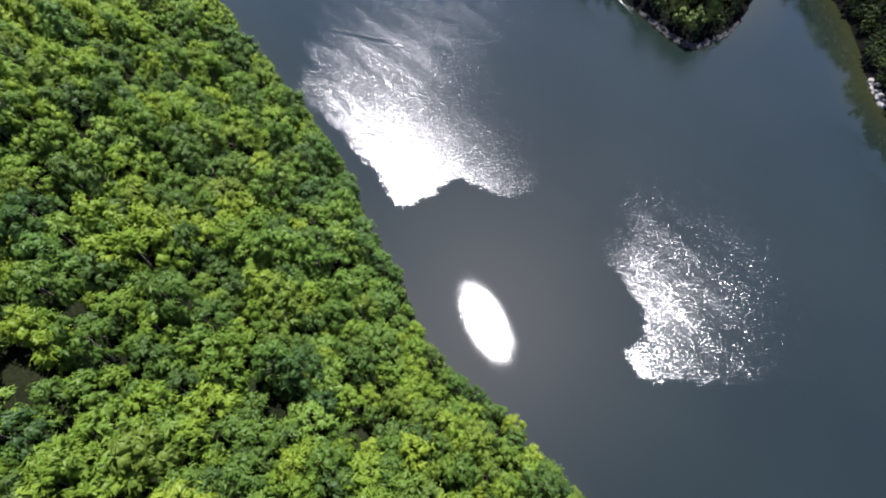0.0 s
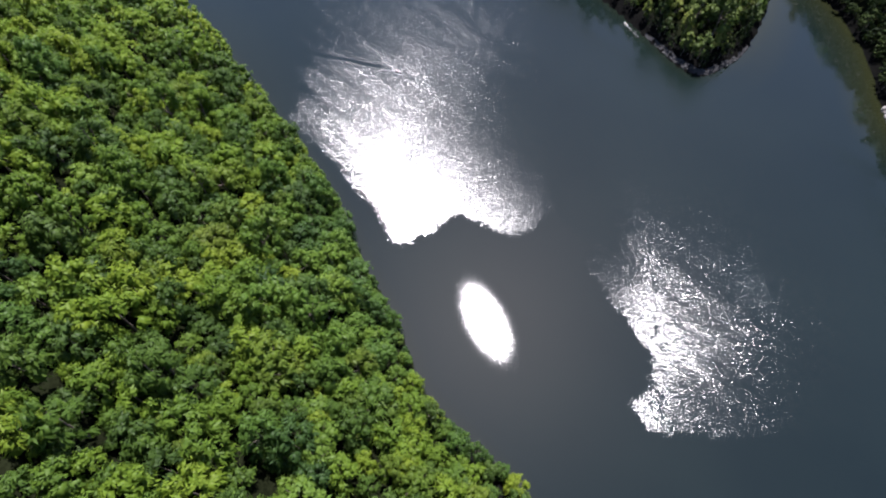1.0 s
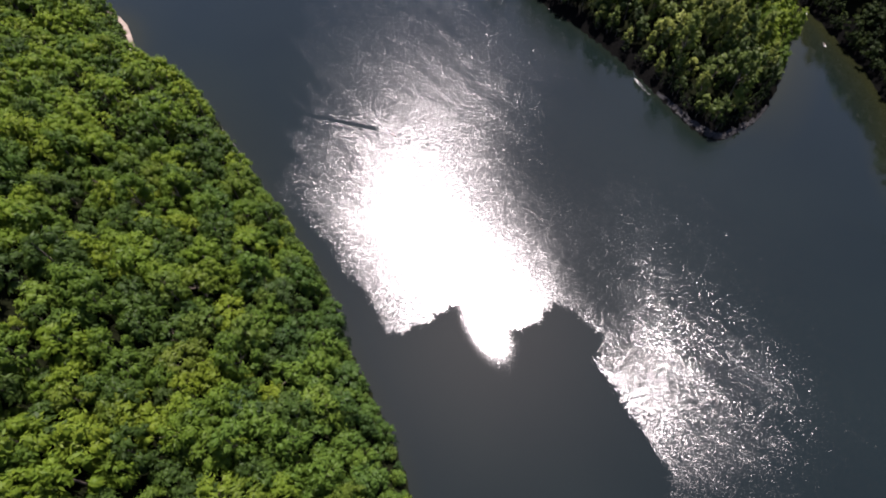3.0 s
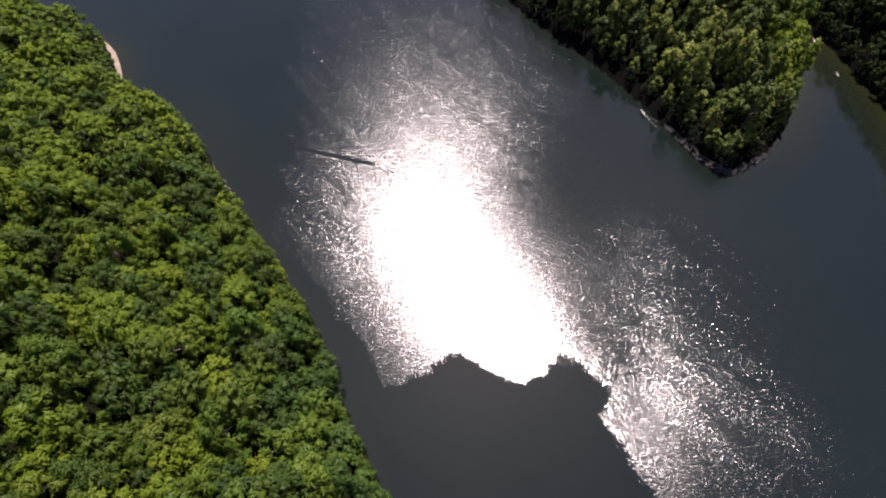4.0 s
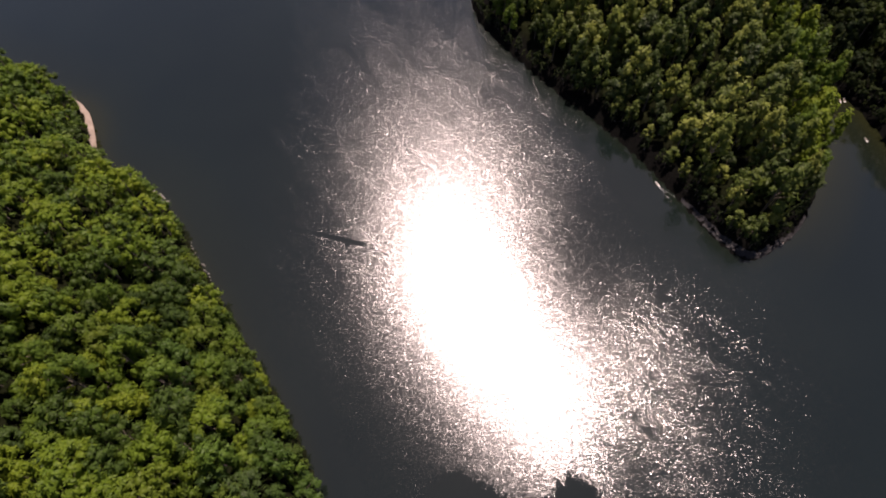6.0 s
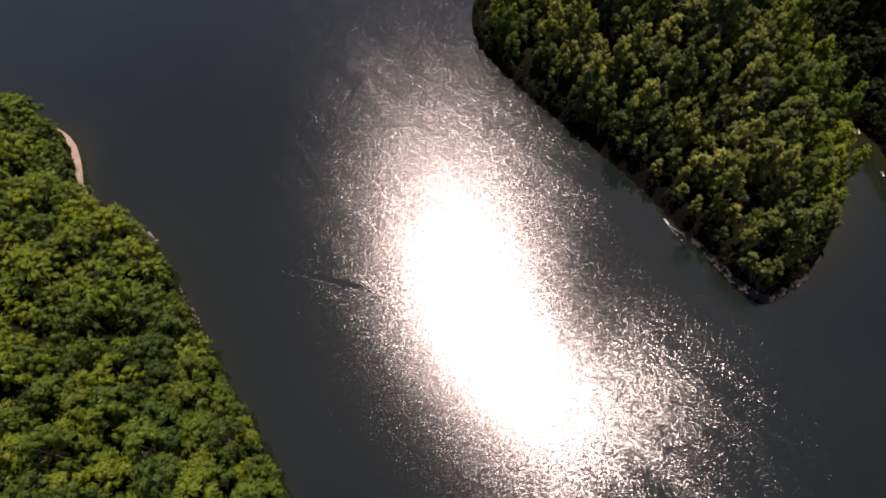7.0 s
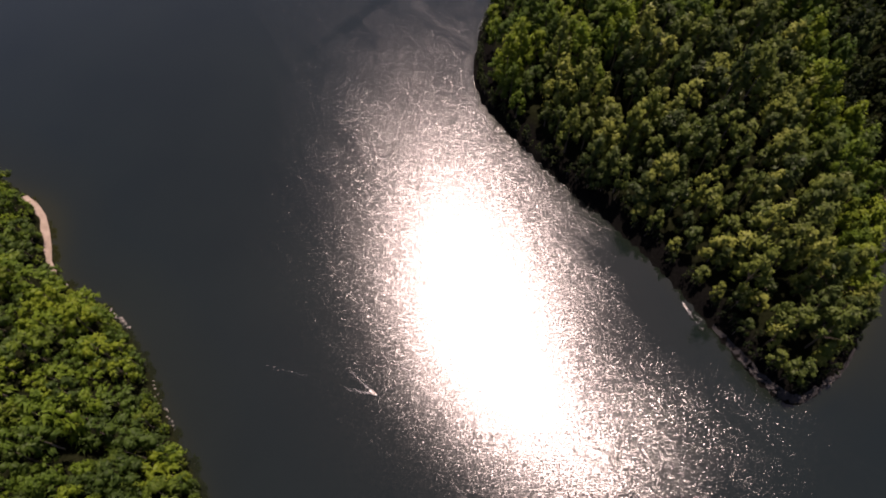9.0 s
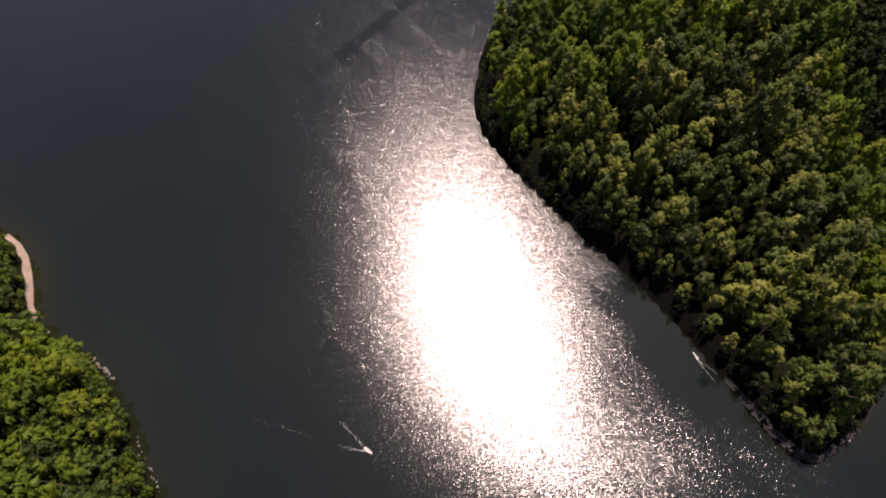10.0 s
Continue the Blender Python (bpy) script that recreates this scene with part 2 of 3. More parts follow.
def inside_by(poly, x, y):
    """Metres inside a closed outline (negative outside), for arrays of places."""
    x, y = np.asarray(x, float), np.asarray(y, float)
    best, inside = np.full(x.shape, 1e18), np.zeros(x.shape, bool)
    for (ax, ay), (bx, by) in zip(poly, np.roll(poly, -1, axis=0)):
        dx, dy = bx - ax, by - ay
        t = np.clip(((x - ax) * dx + (y - ay) * dy) / max(dx * dx + dy * dy, 1e-9), 0, 1)
        best = np.minimum(best, (x - ax - t * dx) ** 2 + (y - ay - t * dy) ** 2)
        if ay != by:
            inside ^= ((ay > y) != (by > y)) & (x < (bx - ax) * (y - ay) / (by - ay) + ax)
    return np.where(inside, 1, -1) * np.sqrt(best)


def wander(x, y, size, seed=0.0):
    """Cheap smooth unevenness between about -1 and 1."""
    a, b = np.asarray(x) / size, np.asarray(y) / size
    return (np.sin(a * 1.7 + b * 0.6 + seed) + np.sin(a * 0.5 - b * 1.9 + 2.1 * seed + 1.0) + np.sin(a * 2.9 + b * 2.3 + 3.7 * seed)) / 3


def step(v, a, b):
    t = np.clip((v - a) / (b - a), 0, 1)
    return t * t * (3 - 2 * t)


def ground_height(x, y):
    x, y = np.asarray(x, float), np.asarray(y, float)
    dl, dr = inside_by(LEFT, x, y), inside_by(RIGHT, x, y)
    uneven = 1.6 * wander(x, y, 9.0) + 2.2 * wander(x, y, 23.0, 2.0)
    bank_l = 1.3 * step(dl, -0.3, 2.0) + 0.3 * np.clip(dl, 0, 3)
    left = bank_l + 0.80 * np.clip(dl - 2, 0, 66) + 0.3 * np.clip(dl - 68, 0, 120)
    left += uneven * step(dl, 4, 14)
    beach = step(dl, -1, 5) * np.exp(-(((x + 127) / 13) ** 2 + ((y - 236) / 17) ** 2))
    left = left * (1 - 0.6 * np.clip(beach, 0, 1))
    right = 2.0 * step(dr, -0.3, 1.3) + 0.24 * np.clip(dr - 2, 0, 14) + 0.62 * np.clip(dr - 16, 0, 24) + 0.25 * np.clip(dr - 40, 0, 60)
    right += 0.35 * np.clip(x - 152, 0, 70) * step(dr, 0, 12) + 0.5 * uneven * step(dr, 5, 16)
    right -= 11.0 * np.exp(-((x - 145) / 14) ** 2) * step(y, 258, 285)      # the ravine behind the headland
    bed = -0.25 * np.clip(np.minimum(-dl, -dr), 0, 30) - 0.05
    return np.where(dl > -0.3, left, np.where(dr > -0.3, right, bed))


def axis(lo, hi, stepsize, far):
    """Even steps in the middle, growing steps out to the horizon."""
    mid = list(np.arange(lo, hi + 0.01, stepsize))
    s = stepsize
    a, b = lo, hi
    left, right = [], []
    while b < far or a > -far:
        s *= 1.6
        a, b = a - s, b + s
        left.append(a)
        right.append(b)
    return np.array(left[::-1] + mid + right)


def grid_mesh(name, xs, ys, height):
    gx, gy = np.meshgrid(xs, ys)
    co = np.stack([gx, gy, height(gx, gy)], -1).reshape(-1, 3)
    nx, ny = len(xs), len(ys)
    i = (np.arange(ny - 1)[:, None] * nx + np.arange(nx - 1)[None, :]).reshape(-1)
    return raw_mesh(name, co, np.stack([i, i + 1, i + 1 + nx, i + nx], -1)), gx.reshape(-1), gy.reshape(-1)


def raw_mesh(name, co, quads=None, tris=None):
    """A mesh straight from arrays of vertices, four-cornered and three-cornered faces."""
    quads = np.zeros((0, 4), int) if quads is None else np.asarray(quads)
    tris = np.zeros((0, 3), int) if tris is None else np.asarray(tris)
    me = bpy.data.meshes.new(name)
    me.vertices.add(len(co))
    me.vertices.foreach_set("co", np.asarray(co, np.float32).reshape(-1))
    loops = np.concatenate([quads.reshape(-1), tris.reshape(-1)]).astype(np.int32)
    me.loops.add(len(loops))
    me.loops.foreach_set("vertex_index", loops)
    sizes = np.concatenate([np.full(len(quads), 4), np.full(len(tris), 3)])
    me.polygons.add(len(sizes))
    me.polygons.foreach_set("loop_start", (np.cumsum(sizes) - sizes).astype(np.int32))
    me.update(calc_edges=True)
    me.validate()
    return me


def float_layer(me, name, values):
    me.attributes.new(name, "FLOAT", "POINT").data.foreach_set("value", np.asarray(values, np.float32))


# ---- ground and water ----
GX, GY = axis(-260, 300, 2.5, 4200), axis(-60, 470, 2.5, 4200)
GZ = ground_height(*np.meshgrid(GX, GY))


def lie(x, y):
    """The height of the ground sheet itself at places, between its corners."""
    i, j = np.clip(np.searchsorted(GX, x) - 1, 0, len(GX) - 2), np.clip(np.searchsorted(GY, y) - 1, 0, len(GY) - 2)
    u, v = (x - GX[i]) / (GX[i + 1] - GX[i]), (y - GY[j]) / (GY[j + 1] - GY[j])
    return (GZ[j, i] * (1 - u) + GZ[j, i + 1] * u) * (1 - v) + (GZ[j + 1, i] * (1 - u) + GZ[j + 1, i + 1] * u) * v


me, GXX, GYY = grid_mesh("ground", GX, GY, ground_height)
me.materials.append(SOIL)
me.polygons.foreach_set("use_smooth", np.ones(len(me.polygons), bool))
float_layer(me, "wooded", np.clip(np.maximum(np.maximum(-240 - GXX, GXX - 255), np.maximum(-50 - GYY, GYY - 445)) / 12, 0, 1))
float_layer(me, "shade_mud", np.clip((8.5 - inside_by(RIGHT, GXX, GYY)) / 3, 0, 1) * (np.abs(GXX - 80) < 85))      # the headland's wet bank, with the trees' shade painted in
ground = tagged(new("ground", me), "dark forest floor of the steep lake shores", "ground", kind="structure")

WIND = np.array([(-58, 300), (-57, 243), (-52, 209), (-51, 182), (-54, 157), (-34, 137), (-22, 121), (-16, 109), (-11, 109), (-3, 114), (6, 119), (16, 112.5), (24, 111), (33, 117), (46, 109), (43, 101), (51, 86), (57, 72),
                 (56, 62), (50, 58), (53, 51), (72, 49), (92, 51), (112, 51), (140, 51), (150, 90), (142, 140), (116, 164), (104, 179), (88, 188), (76, 195), (66, 203), (58, 213), (54, 225), (60, 236),
                 (74, 250), (60, 275), (45, 300), (40, 335), (46, 362), (60, 400), (0, 420), (-60, 400), (-80, 350)], float)


def water_fields(gx, gy):
    d = inside_by(WIND, gx, gy)
    soft = 6.0 + 20.0 * step(gx, 25, 50) * step(gy, 160, 185) + 12.0 * step(-gx, 22, 46) * step(gy, 156, 185) + 5.0 * step(gx, 85, 110)
    ripple = 0.5 + np.clip(d / soft, -1.1, 0.75)
    lane = np.abs((gx + 28) * 0.79 - (gy - 345) * 0.61)          # a calm lane across the far water
    ripple -= 0.8 * np.exp(-(lane / 5.0) ** 2) * step(gy, 300, 330)
    # beyond a slanting line the breeze is weaker, but for the gusty water in the south-east
    gust = step(gx, 38, 66) * step(-gy, -208, -160)
    lull = step((gx - 17) * 0.845 + (gy - 140) * 0.535, -8, 12) * (1 - gust) * step(-gy, -240, -165) * step(gy, 104, 118) * step(gx, 6, 30)
    breeze = 0.92 - 0.06 * lull - 0.12 * gust - 0.2 * step(-gy, -82, -56) + 0.03 * step(gy, 170, 230) - 0.2 * step(gx, 80, 125)
    breeze -= 0.3 * step(-gx, -64, -50) * step(gx, 30, 40) * step(gy, 84, 100) * step(-gy, -150, -122)      # calmer where the two gusts meet
    south = gust * step(-gy, -128, -88)
    north = step(gy, 145, 225) * (1 - gust)
    veer = np.radians(43 + 19 * gust + 16 * south - 27 * north)
    long_slope, short_slope = 2.1 - 0.15 * gust + 0.25 * south - 0.6 * north, 0.58 + 0.4 * gust - 0.34 * south + 0.27 * north
    chop = 0.135 + 0.012 * north + 0.02 * south - 0.005 * gust
    ripple -= 0.25 * np.exp(-(((gx - 42) / 9) ** 2 + ((gy - 125) / 10) ** 2))      # a calmer gap between the two gusts
    near = np.maximum(inside_by(LEFT, gx, gy), inside_by(RIGHT, gx, gy))
    shallow = np.clip(1 + near / 16.0, 0, 1) * step(gx, 100, 140) + 0.35 * np.clip(1 + near / 5.0, 0, 1) + 0.35 * np.clip(1 + near / 22.0, 0, 1) * step(-gx, 30, 70)
    shallow += 0.9 * np.clip(1 + near / 10.0, 0, 1) * np.exp(-(((gx + 124) / 17) ** 2 + ((gy - 234) / 22) ** 2))
    return {"ripple": ripple, "shallow": np.clip(shallow, 0, 1), "breeze": breeze, "veer": veer, "long_slope": long_slope, "short_slope": short_slope, "chop": chop}


me, gx, gy = grid_mesh("water", axis(-210, 210, 1.5, 4200), axis(0, 400, 1.5, 4200), lambda a, b: 0 * a)
for layer, values in water_fields(gx, gy).items():
    float_layer(me, layer, values)
me.materials.append(WATER)
water = tagged(new("water", me), "dark calm lake water with wind-rippled glittering patches", "water", kind="structure")


# ---- trees ----
CORE_V = np.array([(1, 0, 0), (-1, 0, 0), (0, 1, 0), (0, -1, 0), (0, 0, 1), (0, 0, -1)], float)
CORE_F = np.array([(0, 2, 4), (2, 1, 4), (1, 3, 4), (3, 0, 4), (2, 0, 5), (1, 2, 5), (3, 1, 5), (0, 3, 5)])


def unit(v):
    return v / np.maximum(np.linalg.norm(v, axis=-1, keepdims=True), 1e-9)


def crown_arrays(rng, radius, tall, clumps, sprays, spray_size, column=0.0):
    """A crown of leafy clumps: each has a faceted core and many folded leaf sprays. Base at z = 0; column: how slim and tall it grows."""
    vs, qs, ts, n = [], [], [], 0
    for c in range(clumps):
        up = -0.3 + 1.3 * ((c + rng.random()) / clumps)
        turn = c * 2.39996 + rng.normal(0, 0.35)
        flat = (max(0.05, 1 - up * up) if up > 0 else 1.0) ** (0.5 + 0.4 * column)
        reach = rng.uniform(0.6, 0.86)
        centre = np.array([math.cos(turn) * flat * reach * radius, math.sin(turn) * flat * reach * radius, tall * (0.42 + (0.42 + 0.12 * column) * up * rng.uniform(0.85, 1.12))])
        size = radius * rng.uniform(0.22, 0.47) * (1 + 0.2 * column)
        core = CORE_V * size * rng.uniform(0.55, 0.9, (6, 1)) * (1, 1, 0.85) + centre
        vs.append(core)
        ts.append(CORE_F + n)
        n += len(core)
        ways = unit(rng.normal(0, 1, (sprays, 3)) + (0, 0, 0.6) + 0.6 * unit(centre - (0, 0, tall * 0.4)))
        at = centre + ways * size * rng.uniform(0.6, 1.2, (sprays, 1)) * (1 - 0.15 * column, 1 - 0.15 * column, 0.8 + 0.6 * column)
        normal = unit(ways + (0, 0, 0.35 - 0.2 * column) + rng.normal(0, 0.32 - 0.06 * column, (sprays, 3)))
        out = ways * (1, 1, 0.2) + (0, 0, 0.9 * column) + unit(centre - (0, 0, tall * 0.5)) * 0.5 + rng.normal(0, 0.4, (sprays, 3))
        side = unit(np.cross(normal, out))
        along = np.cross(side, normal)
        s = spray_size * rng.uniform(0.6, 1.35, (sprays, 1))
        droop = normal * s * 0.3
        quad = np.stack([at - along * s * 0.9, at - side * s * 0.36 - droop, at + along * s * 1.25 - droop * 1.3, at + side * s * 0.36 - droop], 1).reshape(-1, 3)
        vs.append(quad)
        qs.append(np.arange(sprays * 4).reshape(-1, 4) + n)
        n += sprays * 4
    return np.concatenate(vs), np.concatenate(qs), np.concatenate(ts)


def tube(points, radii, sides=6):
    """A tapered limb along points."""
    vs, qs = [], []
    for i, (p, r) in enumerate(zip(points, radii)):
        p = np.array(p, float)
        a = np.array(points[min(i + 1, len(points) - 1)], float) - np.array(points[max(i - 1, 0)], float)
        a = unit(a)
        u = unit(np.cross(a, (0.31, 0.95, 0.02)))
        w = np.cross(a, u)
        for s in range(sides):
            h = 2 * math.pi * s / sides
            vs.append(p + r * (math.cos(h) * u + math.sin(h) * w))
        if i:
            for s in range(sides):
                qs.append([(i - 1) * sides + s, (i - 1) * sides + (s + 1) % sides, i * sides + (s + 1) % sides, i * sides + s])
    return np.array(vs), np.array(qs)


def trunk_arrays(rng, tall, radius, limbs=4):
    lean = rng.normal(0, 0.25, 2)
    vs, qs = tube([(0, 0, -1.0), (lean[0] * 0.3, lean[1] * 0.3, tall * 0.25), (lean[0], lean[1], tall * 0.55), (lean[0] * 1.4, lean[1] * 1.4, tall * 0.85)], [0.24, 0.18, 0.12, 0.04])
    for i in range(limbs):
        a = i * 2.4 + rng.random()
        z = tall * rng.uniform(0.32, 0.5)
        v, q = tube([(lean[0] * 0.5, lean[1] * 0.5, z), (math.cos(a) * radius * 0.35, math.sin(a) * radius * 0.35, z + tall * 0.12), (math.cos(a) * radius * 0.7, math.sin(a) * radius * 0.7, z + tall * 0.26)], [0.09, 0.06, 0.025], 5)
        qs = np.concatenate([qs, q + len(vs)])
        vs = np.concatenate([vs, v])
    return vs, qs


rng = np.random.default_rng(7)
KINDS = []
for i in range(18):
    slim = 1.0 if i >= 9 else 0.0      # the first nine are round hillside trees, the others the slimmer ones of the headland
    r, h = (rng.uniform(2.8, 4.2), rng.uniform(7.5, 11.5)) if not slim else (rng.uniform(2.5, 3.6), rng.uniform(8.5, 13.5))
    KINDS.append({"r": r, "h": h, "crown": crown_arrays(rng, r, h, 14, 30, 0.5, slim) if slim else crown_arrays(rng, r, h, 20, 28, 0.42, 0.6 if i % 3 == 2 else 0.0), "thin": crown_arrays(rng, r, h, 14, 12, 0.55, slim),
                  "scrub": crown_arrays(rng, r, h, 8, 9, 0.7, slim), "bare": crown_arrays(rng, r, h, 5, 6, 1.3, slim), "trunk": trunk_arrays(rng, h, r)})


def scatter(rng, x0, x1, y0, y1, gap):
    """Places on a shaken triangular net."""
    xs, ys = [], []
    for j, y in enumerate(np.arange(y0, y1, gap * 0.866)):
        row = np.arange(x0, x1, gap) + (j % 2) * gap / 2
        xs.append(row)
        ys.append(np.full(len(row), y))
    x, y = np.concatenate(xs), np.concatenate(ys)
    return x + rng.normal(0, gap * 0.22, len(x)), y + rng.normal(0, gap * 0.22, len(x))


tx, ty = scatter(rng, -250, 270, -60, 460, 4.9)
hx, hy = scatter(rng, 0, 152, 170, 400, 6.1)
on_spit = (tx > 0) & (tx < 150) & (ty > 172) & (inside_by(RIGHT, tx, ty) > 0)
new_spit = (inside_by(RIGHT, hx, hy) > 0) & (hx < 150) & (hy > 172)
tx, ty = np.concatenate([tx[~on_spit], hx[new_spit]]), np.concatenate([ty[~on_spit], hy[new_spit]])
row = []                                   # low growth that hangs over the waterline
for (ax, ay), (bx, by) in zip(LEFT[:-1], LEFT[1:]):
    if ay < 300 and by > -20:
        for k in range(int(math.hypot(bx - ax, by - ay) / 1.7) + 1):
            u = rng.random()
            row.append((ax + (bx - ax) * u - rng.uniform(-0.2, 1.6), ay + (by - ay) * u - rng.uniform(-0.2, 1.2)))
for (ax, ay), (bx, by) in zip(RIGHT[:-1], RIGHT[1:]):
    if 90 < min(ay, by) and max(ay, by) < 400 and max(ax, bx) < 175:
        bare = max(ax, bx) < 140 and max(ay, by) < 262                 # the stony point of the headland carries little scrub
        for k in range(int(math.hypot(bx - ax, by - ay) / (2.2 if bare else 1.7)) + 1):
            u, w = rng.random(), (rng.uniform(1.8, 5.5) if bare else rng.uniform(0.5, 2.2)) / max(math.hypot(bx - ax, by - ay), 1e-6)
            row.append((ax + (bx - ax) * u - (by - ay) * w, ay + (by - ay) * u + (bx - ax) * w))
low = np.concatenate([np.zeros(len(tx), bool), np.ones(len(row), bool)])
tx, ty = np.concatenate([tx, [p[0] for p in row]]), np.concatenate([ty, [p[1] for p in row]])
dl, dr = inside_by(LEFT, tx, ty), inside_by(RIGHT, tx, ty)
CLEARINGS = [(-35, 37, 2.9), (-36, 51, 2.2), (-70, 31, 3.4), (-84, 102, 2.6), (-85, 77, 2.2), (-13, 73, 2.3), (-17, 29, 2.2), (-77, 127, 2.6), (-71, 91, 2.2), (-59, 91, 2.2), (-85, 94, 2.6), (-75, 117, 2.5), (-47, 111, 2.2), (-95, 162, 2.5), (-80, 143, 2.2)]
open_spot = np.zeros(len(tx), bool)
for cx, cy, cr in CLEARINGS:
    open_spot |= np.hypot(tx - cx, ty - cy) < cr + 0.2
on_beach = (dl < 1.3) & (tx < -113) & (tx > -140) & (ty > 217)
keep = (np.maximum(dl + np.where(low, 1.0, 0.4), dr - np.where(low, -0.4, np.where(tx > 150, -0.6, np.where(tx + 0.5 * ty < 190, 2.7, 2.1)))) > 0.6) & (rng.random(len(tx)) > 0.025) & ~on_beach & ~open_spot
tx, ty, dl, dr, low = tx[keep], ty[keep], dl[keep], dr[keep], low[keep]
tz = lie(tx, ty)
size = np.where((dr > 0) & (tx < 150), rng.uniform(0.78, 1.5, len(tx)), rng.uniform(0.68, 1.42, len(tx))) * np.where(np.maximum(dl, dr - 3) < 4, 0.78, 1.0)
size = np.where(low, rng.uniform(0.28, 0.5, len(tx)), size)
kind_of, turn_of, tone_of = rng.integers(0, 9, len(tx)), rng.uniform(0, 6.283, len(tx)), rng.random(len(tx))
tall_of = rng.uniform(0.78, 1.42, len(tx))
kind_of = np.where((dr > 0) & (tx < 150), kind_of + 9, kind_of)
west = np.interp(ty, [-10, 13, 143, 290], [-78, -88, -142, -195])
hill = (dl > -1) & (ty > 2) & (ty < 285) & (tx > west)
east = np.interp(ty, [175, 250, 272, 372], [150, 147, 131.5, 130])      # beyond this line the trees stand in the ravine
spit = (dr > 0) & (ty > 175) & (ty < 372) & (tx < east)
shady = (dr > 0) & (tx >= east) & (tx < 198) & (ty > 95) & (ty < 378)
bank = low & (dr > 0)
hill, spit, shady = hill & ~bank, spit & ~bank, shady & ~bank
rest = ~(hill | spit | shady | bank) & (np.arange(len(tx)) % 3 == 0)
size = np.where(rest, size * 1.7, size)
own = ~low & (hill & (dl < 38) & (ty > 18) & (ty < 140)) | ~low & (spit & (ty < 212))
own &= np.cumsum(own) <= 300


# a stand of a darker kind near the steep shore, and smaller stands higher up
stand = (dl > -1) & (dl < 21 + 5 * wander(tx, ty, 8.0, 1.0)) & (ty > 64) & (ty < 122)
stand |= (dl > 0) & (wander(tx, ty, 11.0, 4.0) > 0.5)


def one_tree(i):
    """A tree of its own: trunk and crown under an Empty at its foot."""
    kind = KINDS[kind_of[i]]
    if "meshes" not in kind:
        t = raw_mesh("trunk", *kind["trunk"])
        t.materials.append(BARK)
        c = raw_mesh("crown", *kind["crown"])
        c.materials.append(LEAF if dl[i] > -2 else LEAF_OLIVE)
        kind["meshes"] = (t, c)
        if dl[i] > -2:
            deep = c.copy()
            deep.materials[0] = LEAF_DEEP
            kind["deep"] = (t, deep)
    base = new("broadleaf_tree")
    base.matrix_world = Matrix.LocRotScale((tx[i], ty[i], tz[i]), Euler((0, 0, turn_of[i])), (size[i], size[i], size[i] * tall_of[i]))
    for name, data in zip(("trunk", "crown"), kind["deep" if stand[i] and "deep" in kind else "meshes"]):
        new(name, data).parent = base
    if dl[i] > 0 and stand[i]:
        return tagged(base, "dark green broadleaf tree on the steep wooded lakeside hill", "tree", "hillside trees")
    if dl[i] > 0:
        return tagged(base, "bright green broadleaf tree on the steep wooded lakeside hill", "tree", "hillside trees")
    return tagged(base, "green broadleaf tree at the tip of the wooded headland", "tree", "headland trees")


for i in np.flatnonzero(own):
    one_tree(i)


def forest(name, pick, detail, leaf, label):
    """All the picked trees joined into one mesh."""
    vs, qs, ts, tones = [], [], [], []
    n, marks = 0, []
    for i in np.flatnonzero(pick):
        kind = KINDS[kind_of[i]]
        c, s = math.cos(turn_of[i]) * size[i], math.sin(turn_of[i]) * size[i]
        turn = np.array([[c, -s, 0], [s, c, 0], [0, 0, size[i] * tall_of[i]]])
        v, q, t = kind[detail]
        vs.append(v @ turn.T + (tx[i], ty[i], tz[i]))
        qs.append(q + n)
        ts.append(t + n)
        tones.append(np.full(len(v), tone_of[i]))
        n += len(v)
    for i in np.flatnonzero(pick):
        v, q = KINDS[kind_of[i]]["trunk"]
        q = q[:18]
        v = v[:24]
        vs.append(v * (size[i], size[i], size[i] * tall_of[i]) + (tx[i], ty[i], tz[i]))
        marks.append(q + n)
        tones.append(np.zeros(len(v)))
        n += len(v)
    quads = np.concatenate(qs + marks)
    leafy = sum(len(q) for q in qs)
    me = raw_mesh(name, np.concatenate(vs), quads, np.concatenate(ts))
    me.materials.append(leaf)
    me.materials.append(BARK)
    index = np.zeros(len(me.polygons), np.int32)
    index[leafy:len(quads)] = 1
    me.polygons.foreach_set("material_index", index)
    float_layer(me, "tree_tone", np.concatenate(tones))
    return tagged(new(name, me), label, "forest", kind="stuff")


near_hill = hill & (ty < 160)
forest("hillside_forest", near_hill & ~own & stand, "crown", LEAF_DEEP, "stands of darker green broadleaf trees on the lakeside hill")
forest("hillside_forest", near_hill & ~own & ~stand, "crown", LEAF, "dense bright green broadleaf forest covering the lakeside hill")
forest("lakeside_forest", hill & ~near_hill & ~own, "thin", LEAF, "green broadleaf forest running down to a sandy lake shore")
greener = spit & ((tx > np.interp(ty, [190, 222, 259, 372], [104, 115, 114, 110])) | (ty - 0.35 * tx > 270 + 12 * np.sin(tx * 0.2)))
forest("headland_forest", spit & ~own & ~greener, "crown", LEAF_OLIVE, "dense olive-green broadleaf forest covering the headland")
forest("headland_forest", spit & ~own & greener, "crown", LEAF, "brighter green broadleaf forest along the headland's rim")
forest("shore_forest", shady, "thin", LEAF_SHADED, "forest on the far shore beside the inlet, shade painted into its dark leaves")
forest("bank_scrub", bank, "scrub", LEAF_SHADED, "low scrub overhanging the bank of the headland, shade painted into its dark leaves")
forest("distant_forest", rest, "bare", LEAF, "green forest going on over the lake shores")


